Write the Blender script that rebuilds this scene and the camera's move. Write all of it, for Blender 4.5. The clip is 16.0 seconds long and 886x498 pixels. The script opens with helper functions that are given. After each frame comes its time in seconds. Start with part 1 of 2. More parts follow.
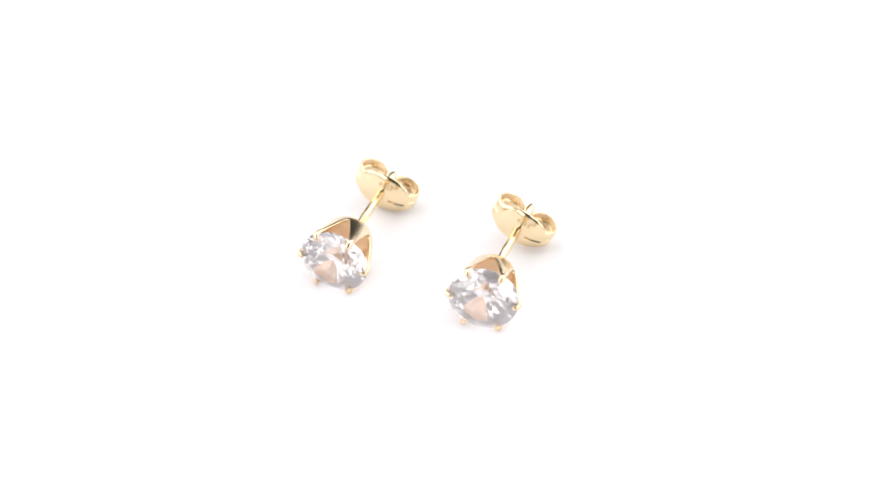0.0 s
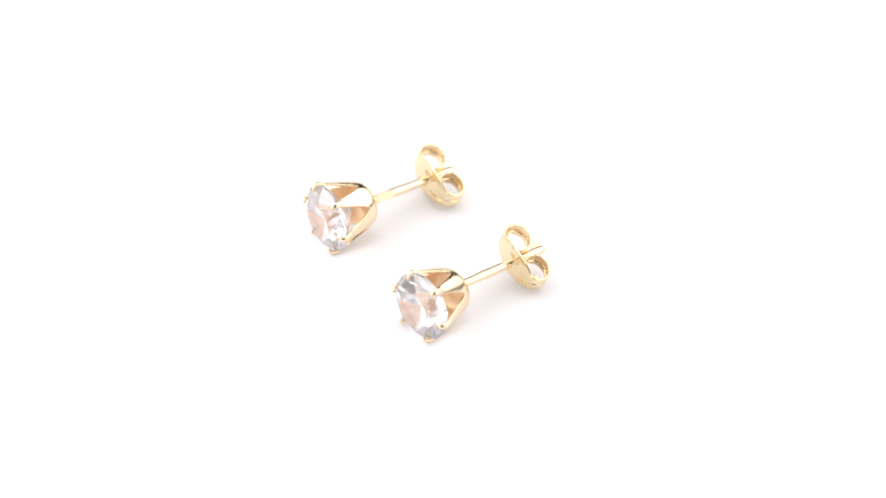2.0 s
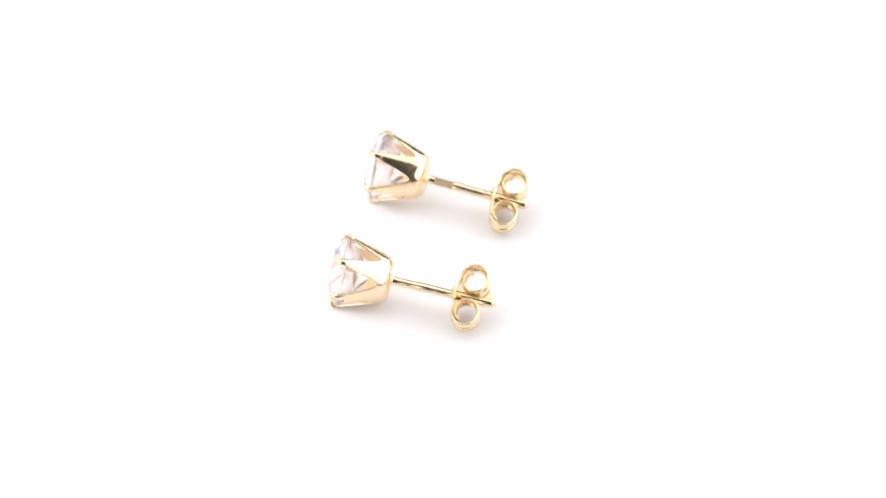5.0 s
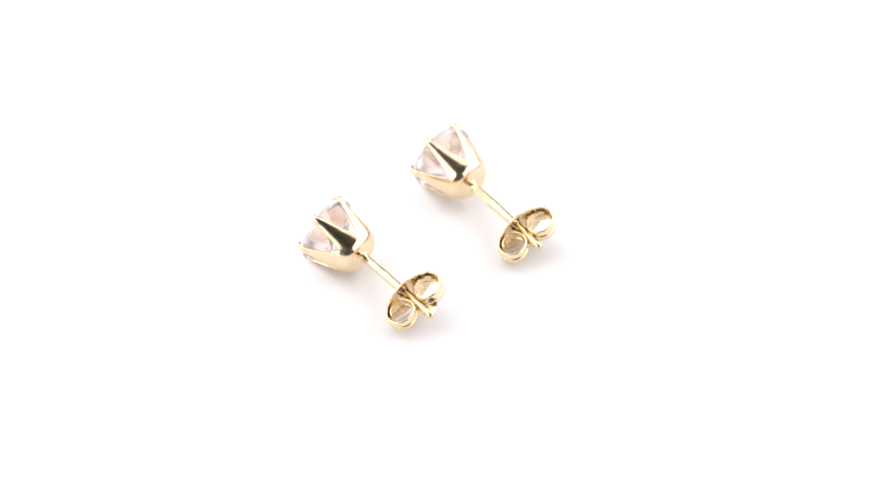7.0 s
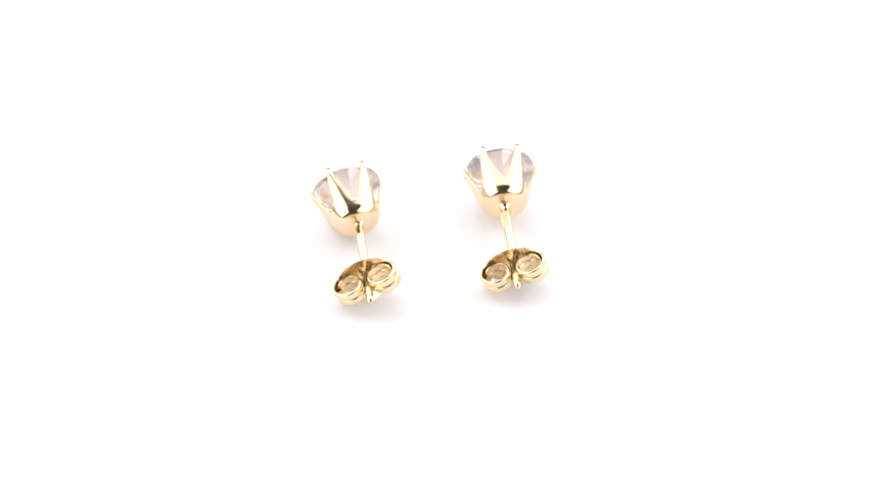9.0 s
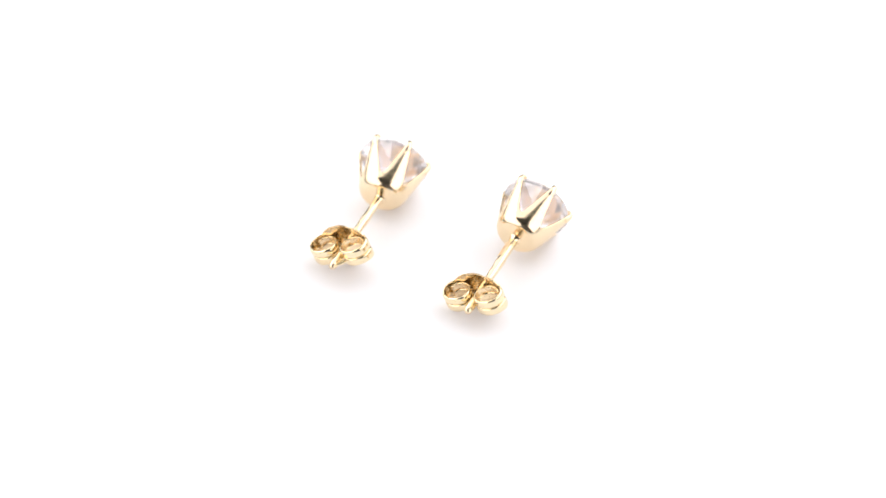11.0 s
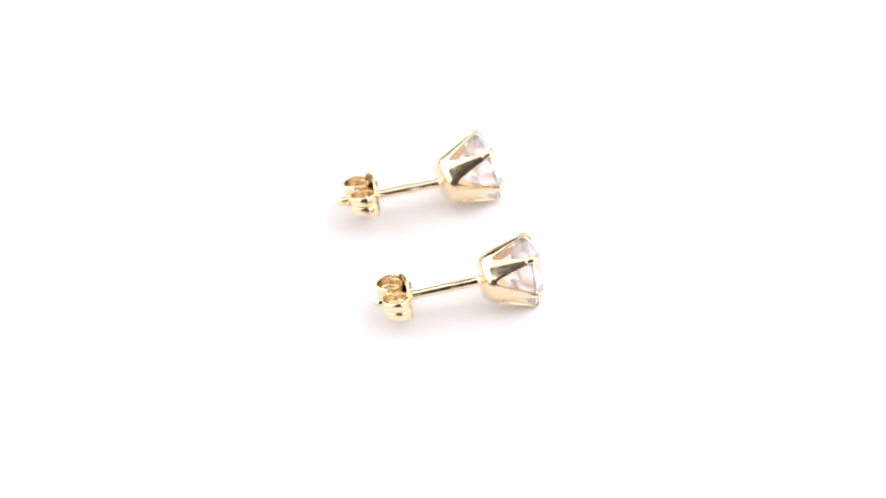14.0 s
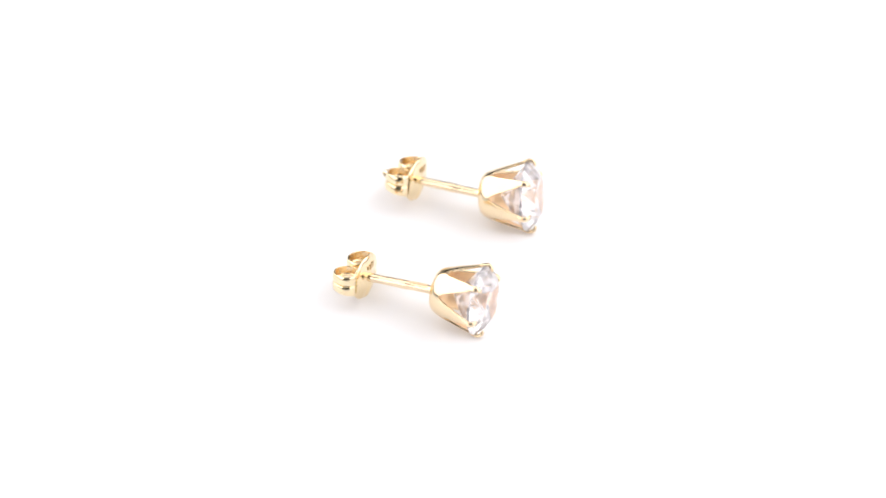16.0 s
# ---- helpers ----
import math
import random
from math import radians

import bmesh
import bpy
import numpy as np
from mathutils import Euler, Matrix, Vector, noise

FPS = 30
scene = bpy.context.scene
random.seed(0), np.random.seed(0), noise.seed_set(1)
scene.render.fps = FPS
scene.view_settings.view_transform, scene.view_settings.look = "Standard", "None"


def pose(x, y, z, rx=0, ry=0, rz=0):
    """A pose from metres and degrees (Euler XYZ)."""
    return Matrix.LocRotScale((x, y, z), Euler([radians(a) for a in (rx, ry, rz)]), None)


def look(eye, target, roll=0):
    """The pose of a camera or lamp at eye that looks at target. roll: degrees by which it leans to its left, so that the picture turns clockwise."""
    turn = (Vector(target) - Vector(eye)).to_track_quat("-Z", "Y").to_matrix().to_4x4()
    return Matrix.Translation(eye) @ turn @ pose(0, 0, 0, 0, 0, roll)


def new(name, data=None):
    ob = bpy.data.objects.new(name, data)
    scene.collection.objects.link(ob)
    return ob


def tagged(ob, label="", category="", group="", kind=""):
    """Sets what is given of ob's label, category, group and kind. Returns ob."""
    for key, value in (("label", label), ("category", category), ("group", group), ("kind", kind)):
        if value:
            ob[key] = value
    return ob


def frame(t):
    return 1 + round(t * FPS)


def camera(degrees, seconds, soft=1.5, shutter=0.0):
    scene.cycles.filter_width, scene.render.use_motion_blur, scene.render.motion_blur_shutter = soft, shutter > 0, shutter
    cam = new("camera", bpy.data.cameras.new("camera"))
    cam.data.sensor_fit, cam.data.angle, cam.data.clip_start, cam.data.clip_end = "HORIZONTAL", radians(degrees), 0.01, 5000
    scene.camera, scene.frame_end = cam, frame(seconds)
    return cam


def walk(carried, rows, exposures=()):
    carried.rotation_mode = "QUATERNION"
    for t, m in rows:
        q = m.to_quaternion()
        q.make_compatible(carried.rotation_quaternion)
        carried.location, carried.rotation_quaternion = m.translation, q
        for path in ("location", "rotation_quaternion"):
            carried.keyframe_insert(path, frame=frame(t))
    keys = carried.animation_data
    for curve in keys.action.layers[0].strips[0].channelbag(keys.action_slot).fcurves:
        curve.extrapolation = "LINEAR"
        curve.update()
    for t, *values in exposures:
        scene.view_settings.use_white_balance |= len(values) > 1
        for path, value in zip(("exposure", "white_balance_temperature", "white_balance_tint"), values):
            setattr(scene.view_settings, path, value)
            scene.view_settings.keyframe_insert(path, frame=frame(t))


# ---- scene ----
MM = 0.001
U = 0.05 * MM          # drawing unit of the jewellery: a twentieth of a millimetre
SPIN = 16.786          # degrees a second, clockwise from above
CLIP = 16.0
LIFT = 37.8            # height of the drawing plane over the turntable, in units

# ---- camera: a still macro lens on a stand ----
cam = camera(9.25, CLIP, 1.5)
cam.data.dof.use_dof = True              # macro depth of field, sharpest at the front of the pair
cam.data.dof.focus_distance, cam.data.dof.aperture_fstop = 0.481, 22.0
TILT = radians(43.98)
RIGHT, UP, AHEAD = Vector((1, 0, 0)), Vector((0, math.sin(TILT), math.cos(TILT))), Vector((0, math.cos(TILT), -math.sin(TILT)))
EYE = -(RIGHT * -15.5 + UP * 16.35 + AHEAD * 9692.0) * U + Vector((0, 0, LIFT * U))
STAND = look(EYE, EYE + AHEAD, 0.23)
walk(cam, [(0.0, STAND), (CLIP, STAND)])

# ---- light: an added, unseen dim room and soft boxes ----
world = bpy.data.worlds.new("studio")
scene.world = world
world.use_nodes = True
world.node_tree.nodes["Background"].inputs[0].default_value = (0.9, 0.92, 1.0, 1)
world.node_tree.nodes["Background"].inputs[1].default_value = 0.2


def soft_box(name, eye, target, w, h, power, colour=(1, 1, 1)):
    lamp = bpy.data.lights.new(name, "AREA")
    lamp.shape, lamp.size, lamp.size_y = "RECTANGLE", w, h
    lamp.energy, lamp.color = power, colour
    ob = new(name, lamp)
    ob.matrix_world = look(eye, target)
    return ob


for side in (-1, 1):
    soft_box("soft_box", (side * 0.56, -0.02, 0.36), (0, -0.02, 0.0), 2.0, 0.62, 7.5)
soft_box("soft_box", (0.0, 0.42, 0.90), (0, 0, 0), 1.7, 1.25, 9.9)
scene.view_settings.exposure = 0.0


# ---- materials ----
def material(name):
    mat = bpy.data.materials.new(name)
    mat.use_nodes = True
    return mat, mat.node_tree.nodes, mat.node_tree.links, mat.node_tree.nodes["Principled BSDF"]


def noise_node(nodes, links, scale, detail=4.0):
    place = nodes.new("ShaderNodeTexCoord")
    tex = nodes.new("ShaderNodeTexNoise")
    tex.inputs["Scale"].default_value, tex.inputs["Detail"].default_value = scale, detail
    links.new(place.outputs["Object"], tex.inputs["Vector"])
    return tex


def ramp(nodes, links, source, a, b, lo=0.35, hi=0.65):
    r = nodes.new("ShaderNodeValToRGB")
    r.color_ramp.elements[0].position, r.color_ramp.elements[1].position = lo, hi
    r.color_ramp.elements[0].color, r.color_ramp.elements[1].color = a, b
    links.new(source, r.inputs[0])
    return r


def gold(name, colour, rough, ripple):
    mat, nodes, links, bsdf = material(name)
    wide = noise_node(nodes, links, 420.0, 2.0)
    fine = noise_node(nodes, links, 5200.0, 5.0)
    tone = ramp(nodes, links, wide.outputs["Fac"], (*[c * 0.94 for c in colour], 1), (*colour, 1))
    links.new(tone.outputs[0], bsdf.inputs["Base Color"])
    gloss = ramp(nodes, links, fine.outputs["Fac"], (rough * 0.7,) * 3 + (1,), (rough * 1.5,) * 3 + (1,))
    links.new(gloss.outputs[0], bsdf.inputs["Roughness"])
    bump = nodes.new("ShaderNodeBump")
    bump.inputs["Strength"].default_value, bump.inputs["Distance"].default_value = ripple, 0.00004
    links.new(wide.outputs["Fac"], bump.inputs["Height"])
    dents = noise_node(nodes, links, 2400.0, 3.0)
    dent = nodes.new("ShaderNodeBump")
    dent.inputs["Strength"].default_value, dent.inputs["Distance"].default_value = ripple * 0.8, 0.00002
    links.new(dents.outputs["Fac"], dent.inputs["Height"])
    links.new(bump.outputs[0], dent.inputs["Normal"])
    links.new(dent.outputs[0], bsdf.inputs["Normal"])
    bsdf.inputs["Metallic"].default_value = 1.0
    return mat


GOLD = gold("polished_yellow_gold", (0.935, 0.762, 0.52), 0.16, 0.2)
GOLD_SHEET = gold("pressed_yellow_gold", (0.955, 0.795, 0.525), 0.16, 0.45)
# brushed finish; its deeper orange is light bounced inside the basket, put into colour
GOLD_INNER = gold("brushed_gold_bounce_tint", (0.94, 0.71, 0.47), 0.42, 0.5)
# clutch insides: warm interreflection painted in as a more orange sheet gold
GOLD_FOLD = gold("sheet_gold_bounce_tint", (0.95, 0.745, 0.47), 0.22, 0.5)
GOLD_STAMP = gold("stamped_gold", (0.88, 0.70, 0.46), 0.45, 0.8)


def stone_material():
    mat, nodes, links, bsdf = material("zirconia_with_added_haze")
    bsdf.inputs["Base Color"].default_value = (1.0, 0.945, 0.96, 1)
    # a tenth of the body is diffuse: painted haze that brightens dark facets
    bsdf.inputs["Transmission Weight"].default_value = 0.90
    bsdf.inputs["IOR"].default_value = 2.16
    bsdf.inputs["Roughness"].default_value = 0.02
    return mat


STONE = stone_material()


def paper(name, colour, rough):
    mat, nodes, links, bsdf = material(name)
    wide = noise_node(nodes, links, 9.0, 3.0)
    fine = noise_node(nodes, links, 900.0, 4.0)
    tone = ramp(nodes, links, wide.outputs["Fac"], (*[c * 0.985 for c in colour], 1), (*colour, 1))
    links.new(tone.outputs[0], bsdf.inputs["Base Color"])
    bump = nodes.new("ShaderNodeBump")
    bump.inputs["Strength"].default_value, bump.inputs["Distance"].default_value = 0.1, 0.00002
    links.new(fine.outputs["Fac"], bump.inputs["Height"])
    links.new(bump.outputs[0], bsdf.inputs["Normal"])
    bsdf.inputs["Roughness"].default_value = rough
    return mat


WHITE = paper("matt_white_acrylic", (0.89, 0.868, 0.895), 0.6)
SHEET = paper("white_paper", (0.84, 0.84, 0.84), 0.8)
GREY = paper("grey_wall_paint", (0.27, 0.27, 0.27), 0.9)
# tones of unseen surfaces, chosen for the dark reflections they give the gold
DIM = paper("dim_wall_for_reflections", (0.11, 0.10, 0.10), 0.9)
BLACK = paper("dark_ceiling_for_reflections", (0.12, 0.115, 0.11), 0.9)
DARK = paper("dark_wall_for_reflections", (0.05, 0.047, 0.043), 0.9)


# ---- mesh helpers ----
def finish(bm, name, mat, sharp=40.0, flat=False, inner=None):
    bmesh.ops.recalc_face_normals(bm, faces=bm.faces)
    for f in bm.faces:
        f.smooth = not flat
    for e in bm.edges:
        if len(e.link_faces) == 2 and e.calc_face_angle(0.0) > radians(sharp):
            e.smooth = False
    me = bpy.data.meshes.new(name)
    bm.to_mesh(me)
    bm.free()
    me.materials.append(mat)
    if inner:
        me.materials.append(inner)
    return me


def part(name, me, parent, m=None, label=""):
    ob = new(name, me)
    ob.parent = parent
    ob.matrix_basis = m if m is not None else Matrix()
    return tagged(ob, label)


def skin(bm, grid, closed_u=False, closed_v=False, slot=0):
    """Faces over a grid of vertices, rows by columns, in a material slot."""
    rows, cols = len(grid), len(grid[0])
    for i in range(rows if closed_u else rows - 1):
        for j in range(cols if closed_v else cols - 1):
            a, b = grid[i][j], grid[i][(j + 1) % cols]
            c, d = grid[(i + 1) % rows][(j + 1) % cols], grid[(i + 1) % rows][j]
            bm.faces.new((a, b, c, d)).material_index = slot


def lathe(profile, n):
    """A solid turned about the x axis from (x, radius) pairs; both ends are closed."""
    bm = bmesh.new()
    grid = [[bm.verts.new((x * U, r * U * math.cos(k * math.tau / n), r * U * math.sin(k * math.tau / n))) for k in range(n)] for x, r in profile]
    skin(bm, grid, closed_v=True)
    bm.faces.new(grid[0])
    bm.faces.new(grid[-1])
    return bm


def lerp(a, b, f):
    return a + (b - a) * f


# ---- the head: basket of six prongs, claws and stone; x runs from the claws to the post ----
TIP_R, CUP_R, NOTCH, DEPTH, GAUGE = 67.0, 43.5, 68.0, 90.0, 6.0
SHOULDER = 75.0        # depth at which the cup begins to round into its back


def cup_radius(a):
    if a <= SHOULDER:
        f = a / SHOULDER
        return lerp(TIP_R, CUP_R, f) + 0.9 * math.sin(math.pi * f)
    f = min(1.0, (a - SHOULDER) / (DEPTH - SHOULDER))
    return CUP_R - 5.0 * f - 10.0 * (1 - math.sqrt(max(0.0, 1 - f * f)))


def prong_half(a):
    """Half the angle that a prong takes up at the depth a."""
    full = math.pi / 6
    bend = NOTCH - 9.0
    side = (5.2 + 13.4 * (max(0.0, a) / bend) ** 1.2) / cup_radius(a)
    if a <= bend:
        return side
    f = min(1.0, (a - bend) / 9.0)
    return full - (full - min(side, full)) * math.sqrt(max(0.0, 1 - f * f))


RIM = 10               # columns of faces across a prong's foot


def on_cup(bm, a, ang, r):
    return bm.verts.new((a * U, r * U * math.cos(ang), r * U * math.sin(ang)))


def cup_mesh():
    """The closed lower ring and back of the basket, up to the feet of the prongs."""
    bm = bmesh.new()
    angles = [-math.pi / 6 + j * math.pi / 3 / RIM for j in range(6 * RIM)]
    for inset in (0.0, GAUGE):
        rows = []
        for a in (NOTCH, 70, 72.5, SHOULDER, 77, 79, 81, 83, 84.8, 86.3, 87.6, 88.6, 89.4, 89.85, 90):
            back = inset * max(0.0, (a - SHOULDER) / (DEPTH - SHOULDER))
            rows.append([on_cup(bm, a - back, ang, cup_radius(a) - inset) for ang in angles])
        for r in (24, 16, 8):
            rows.append([on_cup(bm, 90.4 - inset, ang, r) for ang in angles])
        skin(bm, rows, closed_v=True, slot=1 if inset else 0)
        bm.faces.new(rows[-1]).material_index = 1 if inset else 0
    return finish(bm, "cup", GOLD, 50, inner=GOLD_INNER)


def prong_mesh():
    """One tapering prong of sheet on the +y side, rounded into its neighbours at the foot."""
    bm = bmesh.new()
    depths = [NOTCH, 67.8, 67.2, 66.2, 64.8, 62.8, 60.6, 58, 54, 49, 43, 36, 28, 20, 12, 6, 1]
    faces = []
    for inset in (0.0, GAUGE):
        rows = []
        for a in depths:
            h = prong_half(a)
            crown = 0.0 if inset else 1.3 * min(1.0, max(0.0, (NOTCH - a) / 20.0))
            rows.append([on_cup(bm, a, lerp(-h, h, j / RIM), cup_radius(a) - inset * lerp(0.8, 1, a / NOTCH) - crown * (2 * j / RIM - 1) ** 2) for j in range(RIM + 1)])
        skin(bm, rows, slot=1 if inset else 0)
        faces.append(rows)
    a, b = faces
    for side in (0, -1):
        for i in range(len(depths) - 1):
            bm.faces.new((a[i][side], a[i + 1][side], b[i + 1][side], b[i][side]))
    for j in range(RIM):
        bm.faces.new((a[-1][j], a[-1][j + 1], b[-1][j + 1], b[-1][j]))
    return finish(bm, "prong", GOLD, 50, inner=GOLD_INNER)


def claw_mesh():
    """The end of one prong, pinched over the edge of the stone; it stands on the +y side."""
    bm = bmesh.new()
    path = [(14, 62.3, 5.8, 1.8), (8, 64.3, 5.6, 2.5), (2, 65.2, 5.3, 3.1), (-3, 64.0, 5.1, 3.5), (-6.2, 60.6, 4.9, 3.6), (-7.8, 57.0, 4.1, 3.1), (-8.3, 54.6, 2.7, 2.1), (-8.2, 53.5, 1.0, 0.8)]
    grid = []
    for i, (x, y, w, h) in enumerate(path):
        p, q = path[max(i - 1, 0)], path[min(i + 1, len(path) - 1)]
        dx, dy = q[0] - p[0], q[1] - p[1]
        s = math.hypot(dx, dy)
        nx, ny = dy / s, -dx / s
        grid.append([bm.verts.new(((x + nx * h * math.cos(b)) * U, (y + ny * h * math.cos(b)) * U, w * math.sin(b) * U)) for b in (k * math.tau / 14 for k in range(14))])
    skin(bm, grid, closed_v=True)
    bm.faces.new(grid[0])
    bm.faces.new(grid[-1])
    return finish(bm, "claw", GOLD, 70)


def stone_mesh():
    """Round brilliant cut: table, stars, kites, girdle and pavilion."""
    bm = bmesh.new()
    R, table, crown, pav, belt = 62.5, 0.56, 19.5, 51.0, 1.3
    x0 = 4.0

    def at(x, r, deg):
        return bm.verts.new((x * U, r * U * math.cos(radians(deg)), r * U * math.sin(radians(deg))))

    tops = [at(x0 - belt - crown, R * table, 45 * i) for i in range(8)]
    rs = 0.765
    rise = crown * (1 - rs * math.cos(radians(22.5))) / (1 - table)
    stars = [at(x0 - belt - rise, R * rs, 45 * i + 22.5) for i in range(8)]
    upper = [at(x0 - belt, R, 11.25 * j) for j in range(32)]
    lower = [at(x0 + belt, R, 11.25 * j) for j in range(32)]
    rl = 0.24
    sink = pav * (1 - rl * math.cos(radians(22.5)))
    lows = [at(x0 + belt + sink, R * rl, 45 * i + 22.5) for i in range(8)]
    culet = at(x0 + belt + pav, 0, 0)
    bm.faces.new(tops)
    for i in range(8):
        j = (i + 1) % 8
        bm.faces.new((tops[i], tops[j], stars[i]))
        bm.faces.new((tops[i], stars[i], upper[4 * i], stars[i - 1]))
        for k in range(4):
            bm.faces.new((stars[i], upper[4 * i + k], upper[(4 * i + k + 1) % 32]))
            bm.faces.new((lows[i], lower[4 * i + k], lower[(4 * i + k + 1) % 32]))
        bm.faces.new((culet, lows[i], lower[4 * i], lows[i - 1]))
    for j in range(32):
        bm.faces.new((upper[j], upper[(j + 1) % 32], lower[(j + 1) % 32], lower[j]))
    # machine cut, slightly uneven: the pavilion's facets differ by a degree or two
    rnd = random.Random(12)
    for v in lows + [culet]:
        v.co.x += rnd.uniform(-1.5, 1.5) * U
        v.co.y += rnd.uniform(-1.2, 1.2) * U
        v.co.z += rnd.uniform(-1.2, 1.2) * U
    for v in stars:
        v.co.x += rnd.uniform(-1.0, 1.0) * U
    for v in lower:
        v.co.x += rnd.uniform(0.0, 3.4) * U
    bmesh.ops.triangulate(bm, faces=[f for f in bm.faces if len(f.verts) == 4])
    return finish(bm, "stone", STONE, flat=True)


# ---- the post, x runs from the basket to its free end ----
def post_mesh():
    rnd = random.Random(4)
    profile = [(-3, 13.0), (-1, 12.6), (0.6, 11.6), (2.2, 9.8), (4, 8.6), (7, 8.0)]
    profile += [(x, 7.9 + 0.6 * rnd.uniform(-1, 1)) for x in range(12, 178, 7)]
    profile += [(180, 7.6), (183, 7.0), (186.5, 5.7), (188.5, 3.8), (189.5, 1.4)]
    return finish(lathe(profile, 24), "post", GOLD, 60)


def stamp_mesh():
    """The pressed flat of the maker's stamp, with unreadable bars, on the post's upper side."""
    bm = bmesh.new()
    boxes = [(15.0, -6.2, 6.0, 34.0, 12.4, 1.9)]
    boxes += [(18.5 + 5.6 * k, -4.0, 7.8, 3.0, 8.0 - 1.8 * (k % 2), 0.8) for k in range(5)]
    for x, y, z, lx, ly, lz in boxes:
        made = bmesh.ops.create_cube(bm, size=1.0)["verts"]
        for v in made:
            v.co = Vector(((x + (v.co.x + 0.5) * lx) * U, (y + (v.co.y + 0.5) * ly) * U, (z + (v.co.z + 0.5) * lz) * U))
    me = finish(bm, "stamp", GOLD_INNER, 30)
    me.materials.append(GOLD_STAMP)
    for f in me.polygons:
        f.material_index = 1 if f.index >= 6 else 0
    return me


# ---- the clutch: an oval domed plate whose ends roll back into two slit loops ----
LEVELS = [-1.0, -0.985, -0.94, -0.86, -0.74, -0.6, -0.46, -0.36, -0.3, -0.26, -0.22, -0.17, -0.12, -0.07, -0.03, 0.01, 0.07, 0.2, 0.36, 0.54, 0.7, 0.84, 0.94, 0.985, 1.0]


def strip_bm(path, halves, gauge, bend, lifts, inner_side):
    """An upright strip of sheet along path (x, y); bend(i, z) moves the sheet sideways at the height z, from -1 to 1.
    lifts raise its middle; inner_side, 1 or -1, is the side with the duller finish and painted bounce tint."""
    bm = bmesh.new()
    rows = ([], [])
    for i, (x, y) in enumerate(path):
        p, q = path[max(i - 1, 0)], path[min(i + 1, len(path) - 1)]
        s = math.hypot(q[0] - p[0], q[1] - p[1])
        nx, ny = (q[1] - p[1]) / s, -(q[0] - p[0]) / s
        for side, row in zip((1, -1), rows):
            line = []
            for z in LEVELS:
                round_edge = math.sqrt(max(0.05, 1 - max(0.0, (abs(z) - 0.9) / 0.1) ** 2))
                off = side * gauge / 2 * round_edge + bend(i, z)
                line.append(bm.verts.new(((x + nx * off) * U, (y + ny * off) * U, (z * halves[i] + lifts[i]) * U)))
            row.append(line)
    a, b = rows
    skin(bm, a, slot=1 if inner_side > 0 else 0)
    skin(bm, b, slot=1 if inner_side < 0 else 0)
    for i in range(len(path) - 1):
        for j in (0, -1):
            bm.faces.new((a[i][j], a[i + 1][j], b[i + 1][j], b[i][j]))
    for i in (0, -1):
        for j in range(len(LEVELS) - 1):
            bm.faces.new((a[i][j], a[i][j + 1], b[i][j + 1], b[i][j]))
    return bm


def slit(z, middle=-0.03):
    return math.exp(-((z - middle) / 0.045) ** 2)


def plate_x(y):
    return 1.5 + 5.5 * (abs(y) / 45) ** 2.4 - 3.0 * math.exp(-(y / 11) ** 2)


def plate_mesh():
    ys = [lerp(-45, 45, k / 44) for k in range(45)]
    path = [(plate_x(y), y) for y in ys]
    halves = [lerp(19, 39, max(0.0, 1 - (abs(y) / 46) ** 2.0) ** 0.72) for y in ys]

    def bend(i, z):
        deep = 1.0 if ys[i] < -14 else 0.0
        return 7.5 * abs(z) ** 3.0 * lerp(1, 0.35, abs(ys[i]) / 45) + 2.6 * slit(z, -0.24) * deep + 1.1 * noise.noise(Vector((ys[i] * 0.09, z * 2.2, 0.4)))
    return finish(strip_bm(path, halves, 3.8, bend, [4.0] * 45, 1), "plate", GOLD_SHEET, 60, inner=GOLD_FOLD)


def loop_mesh(mirror):
    path, halves, lifts = [(7.0, 45.0)], [20.0], [4.0]
    cx, cy, rx, ry = 28.5, 32.0, 23.0, 25.0
    for k in range(0, 56):
        ang = radians(-60 + k * 7.2)
        shrink = 1 - 0.30 * max(0.0, (k - 26) / 29.0) ** 1.3
        path.append((cx + rx * shrink * math.sin(ang), cy + ry * shrink * math.cos(ang)))
        halves.append(lerp(20.0, 16.5, min(1.0, k / 12)) - 3.5 * max(0.0, (k - 12) / 43))
        lifts.append(lerp(4.0, 6.0, min(1.0, k / 12)))
    path = [(x, y * mirror) for x, y in path]

    def bend(i, z):
        tier = 1.3 * (1 - min(1.0, abs(abs(z) - 0.5) / 0.5) ** 2.5)
        return -mirror * (tier - 2.2 * slit(z)) * min(1.0, i / 6.0) * (1.0 if i < 40 else 0.5)
    return finish(strip_bm(path, halves, 3.6, bend, lifts, mirror), "loop", GOLD_SHEET, 60, inner=GOLD_FOLD)


def plate_stamp_mesh():
    """Small raised bars of the mark pressed into the plate above the post."""
    bm = bmesh.new()
    for k in range(4):
        y = -12.5 + 7.0 * k
        for v in bmesh.ops.create_cube(bm, size=1.0)["verts"]:
            v.co = Vector(((plate_x(y) - 1.3 + v.co.x * 2.2) * U, (y + v.co.y * 3.4) * U, (24.0 + v.co.z * (9.5 - 2.0 * (k % 2))) * U))
    return finish(bm, "plate_stamp", GOLD_STAMP, 30)


PLATE_STAMP = plate_stamp_mesh()


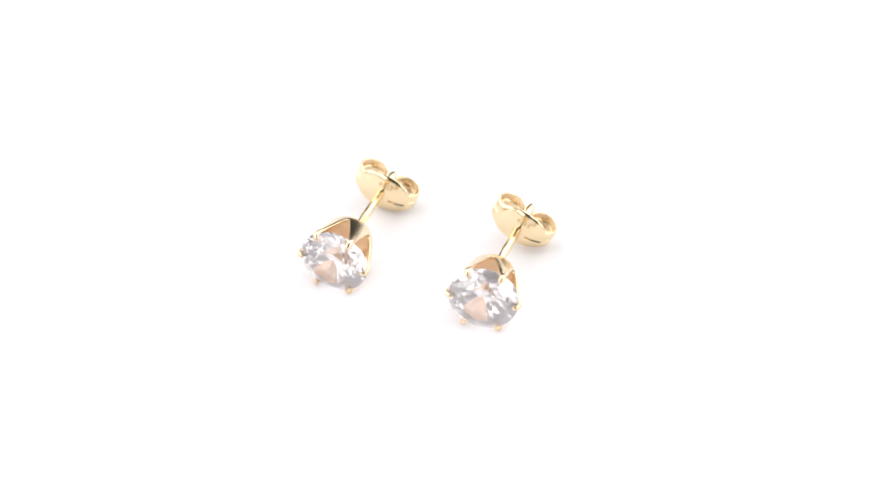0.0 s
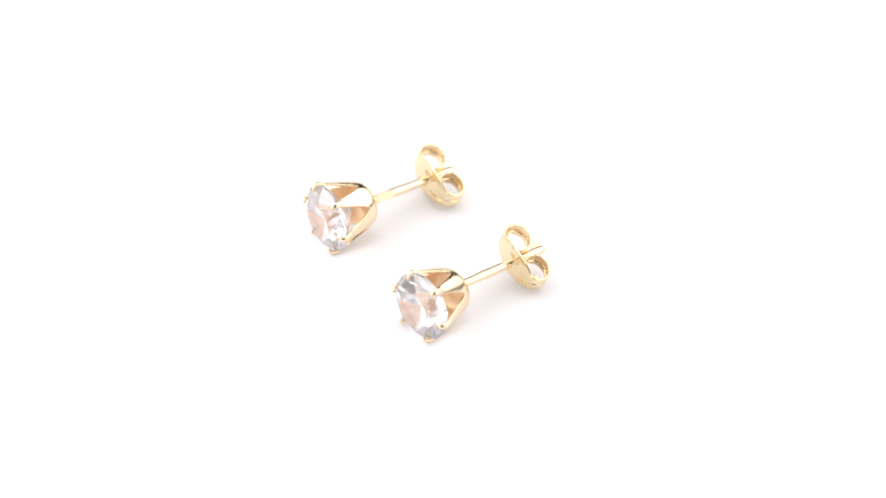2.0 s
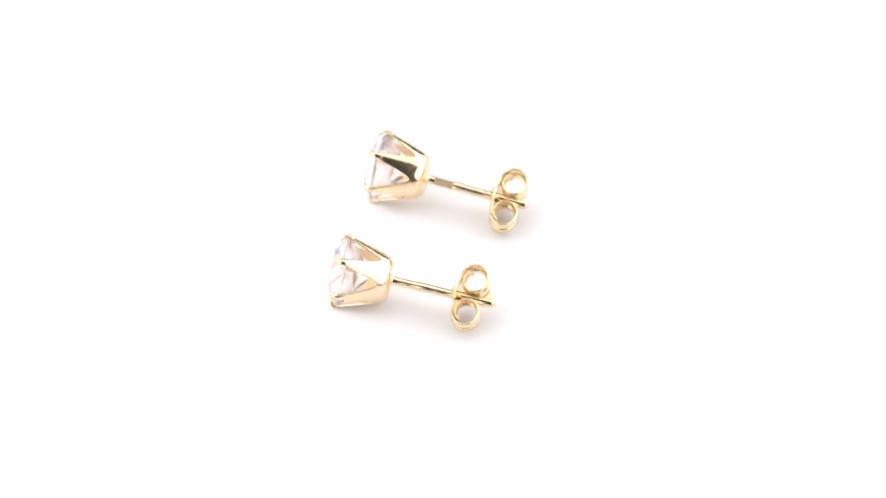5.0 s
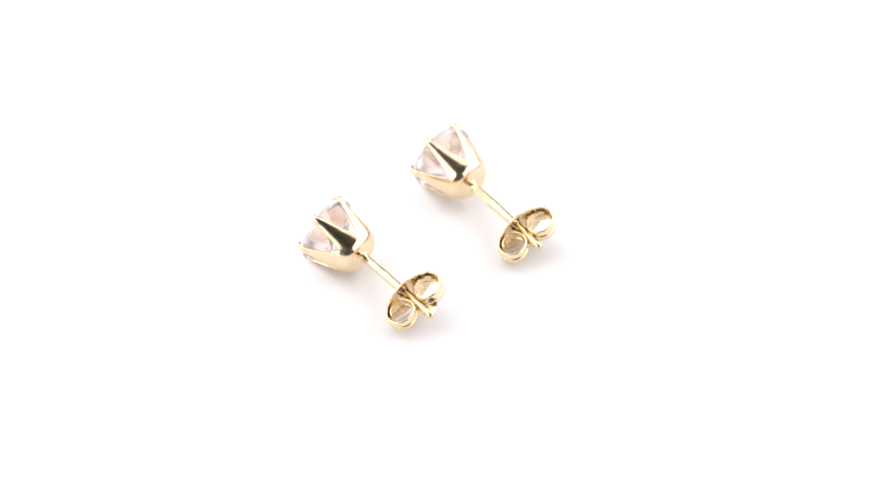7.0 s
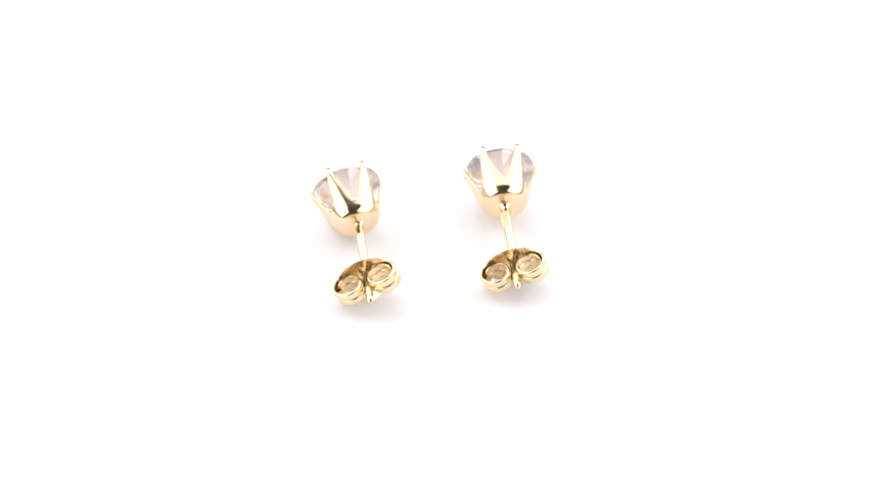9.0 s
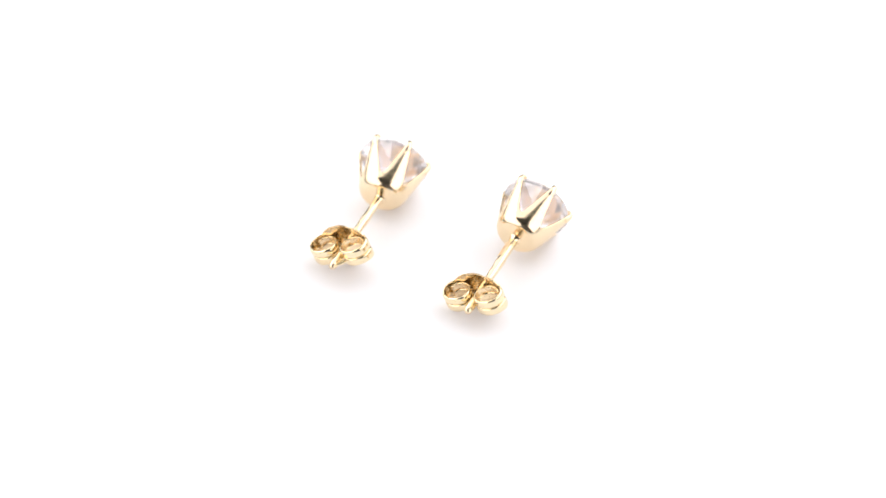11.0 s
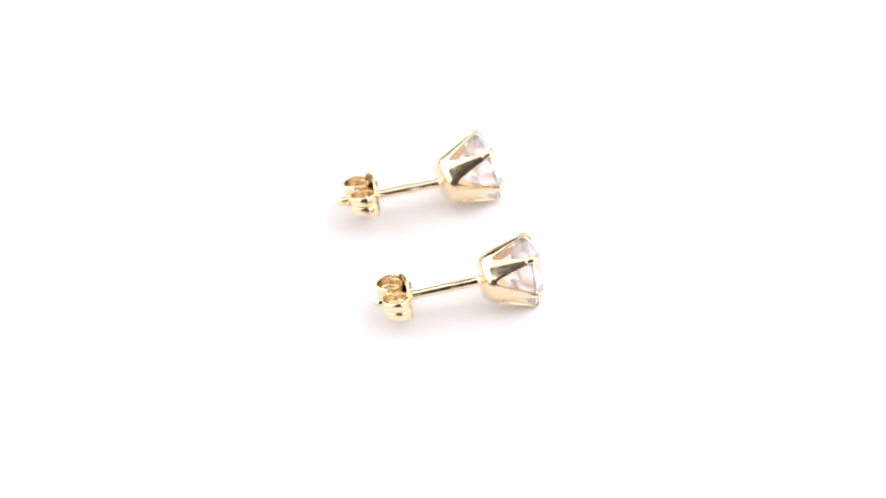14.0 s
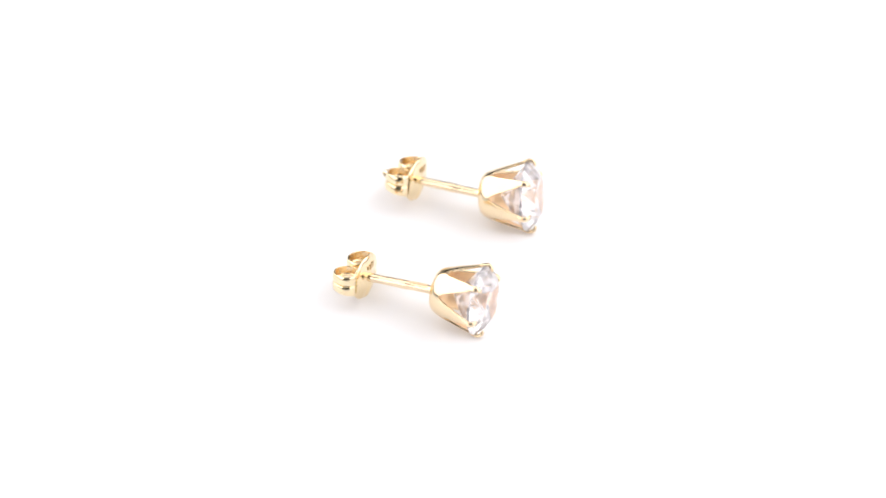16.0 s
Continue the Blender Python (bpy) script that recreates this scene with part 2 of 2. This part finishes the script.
def tail_mesh():
    """The loose end of one clutch strip, a small pointed tab beside the post."""
    bm = bmesh.new()
    corners = [(50, 9), (62, 7.5), (71, 7), (68, 13), (63, 20), (58, 25), (54, 22)]
    low = [bm.verts.new((x * U, y * U, (1.0 + 0.05 * (x - 50)) * U)) for x, y in corners]
    high = [bm.verts.new((x * U, y * U, (3.4 + 0.05 * (x - 50)) * U)) for x, y in corners]
    skin(bm, [low, high], closed_v=True)
    bm.faces.new(low)
    bm.faces.new(high)
    return finish(bm, "tail", GOLD_SHEET, 30)


TAIL = tail_mesh()
CUP, PRONG, CLAW, BRILLIANT, POST, STAMP = cup_mesh(), prong_mesh(), claw_mesh(), stone_mesh(), post_mesh(), stamp_mesh()
PLATE, LOOP_A, LOOP_B = plate_mesh(), loop_mesh(1), loop_mesh(-1)


# ---- the place ----
def disc(name, radius, z0, z1, edge, mat, n=128):
    bm = bmesh.new()
    profile = [(radius - edge, z1), (radius - edge * 0.3, z1 - edge * 0.3), (radius, z1 - edge), (radius, z0)]
    grid = [[bm.verts.new((r * math.cos(k * math.tau / n), r * math.sin(k * math.tau / n), z)) for k in range(n)] for r, z in profile]
    skin(bm, grid, closed_v=True)
    bm.faces.new(grid[0])
    bm.faces.new(grid[-1])
    return finish(bm, name, mat, 30)


def box(name, lo, hi, mat):
    bm = bmesh.new()
    for v in bmesh.ops.create_cube(bm, size=1.0)["verts"]:
        v.co = Vector([lerp(lo[i], hi[i], v.co[i] + 0.5) for i in range(3)])
    return tagged(new(name, finish(bm, name, mat)), kind="structure")


TURNTABLE = tagged(new("turntable", disc("turntable", 0.15, -0.012, 0.0, 0.002, WHITE)), "round matt white turntable plate turning slowly", "turntable")
box("ground", (-1.5, -1.5, -0.04), (1.5, 1.5, -0.012), SHEET)
# added room out of view; dark north, south and ceiling shape the gold's reflections
box("wall_north", (-1.5, 1.5, -0.04), (1.5, 1.6, 1.8), DARK)
box("wall_south", (-1.5, -1.6, -0.04), (1.5, -1.5, 1.8), DIM)
box("wall_east", (1.5, -1.6, -0.04), (1.6, 1.6, 1.8), GREY)
box("wall_west", (-1.6, -1.6, -0.04), (-1.5, 1.6, 1.8), GREY)
box("ceiling", (-1.6, -1.6, 1.8), (1.6, 1.6, 1.9), BLACK)


# ---- the earrings ----
def along(yaw, pitch, roll=0.0):
    """The turn that lays x along yaw and pitch (degrees), keeping z up, then rolls about x."""
    return pose(0, 0, 0, 0, -pitch, yaw) @ pose(0, 0, 0, roll)


def stud_earring(centre, head, post, drop, clutch_at, clutch_roll, sag, bent, label):
    """centre: the middle of the claws, in units; head and post: yaw, pitch, roll in degrees; bent: the pair's bent post."""
    c = Vector(centre) * U
    foot = Vector((c.x, c.y, -LIFT * U))
    root = tagged(new("stud_earring"), label, "earring", "pair of stud earrings")
    root.empty_display_size = 0.002
    turn = along(*head)
    m_head = Matrix.Translation(c - foot) @ turn
    joint = m_head @ Vector((DEPTH * U, 0, 0))
    m_post = Matrix.Translation(joint - Vector((0, 0, drop * U))) @ along(*post)
    part("cup", CUP, root, m_head)
    for k in range(6):
        prong = part("prong", PRONG, root, m_head @ pose(0, 0, 0, 60 * k))
        soft = prong.modifiers.new("soft_edges", "BEVEL")
        soft.width, soft.segments, soft.limit_method, soft.angle_limit = 1.0 * U, 3, "ANGLE", radians(50)
        part("claw", CLAW, prong, None, "rounded gold claw over the stone's edge")
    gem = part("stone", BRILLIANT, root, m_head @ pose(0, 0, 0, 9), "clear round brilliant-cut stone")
    gem.visible_shadow = False
    shaft = part("post", POST, root, m_post)
    if not bent:
        part("stamp", STAMP, shaft, pose(0, 0, 0, 42), "small flat stamped mark")
    clutch = part("clutch", PLATE, root, m_post @ pose(clutch_at * U, 0, -sag * U, clutch_roll), "pressed gold butterfly clutch")
    part("loop", LOOP_A, clutch)
    part("stamp", PLATE_STAMP, clutch, None, "small unreadable stamped mark")
    part("loop", LOOP_B, clutch)
    if bent:
        part("tail", TAIL, clutch, None, "bent end of the clutch strip")
    return root, Matrix.Translation(foot + Vector((0, 0, LIFT * U)))


EARRING_A, START_A = stud_earring((-177.3, -81.6, 22.0), (67.5, -2.5, -0.3), (67.7, -5.0, 0.0), 4.0, 124.5, 18.0, 3.5, False,
                                  "yellow gold stud earring with a clear round stone, straight post")
EARRING_B, START_B = stud_earring((85.6, -173.7, 22.5), (77.3, -7.6, 1.6), (68.5, -2.8, 0.0), 0.0, 116.0, 23.0, 1.5, True,
                                  "yellow gold stud earring with a clear round stone, slightly bent post")


# ---- what moves: the turntable and the two earrings on it ----
def motions():
    times = [0.25 * k for k in range(int(CLIP * 4) + 1)]
    for thing, start in ((TURNTABLE, Matrix()), (EARRING_A, START_A), (EARRING_B, START_B)):
        walk(thing, [(t, pose(0, 0, 0, 0, 0, -SPIN * t) @ start) for t in times])


motions()
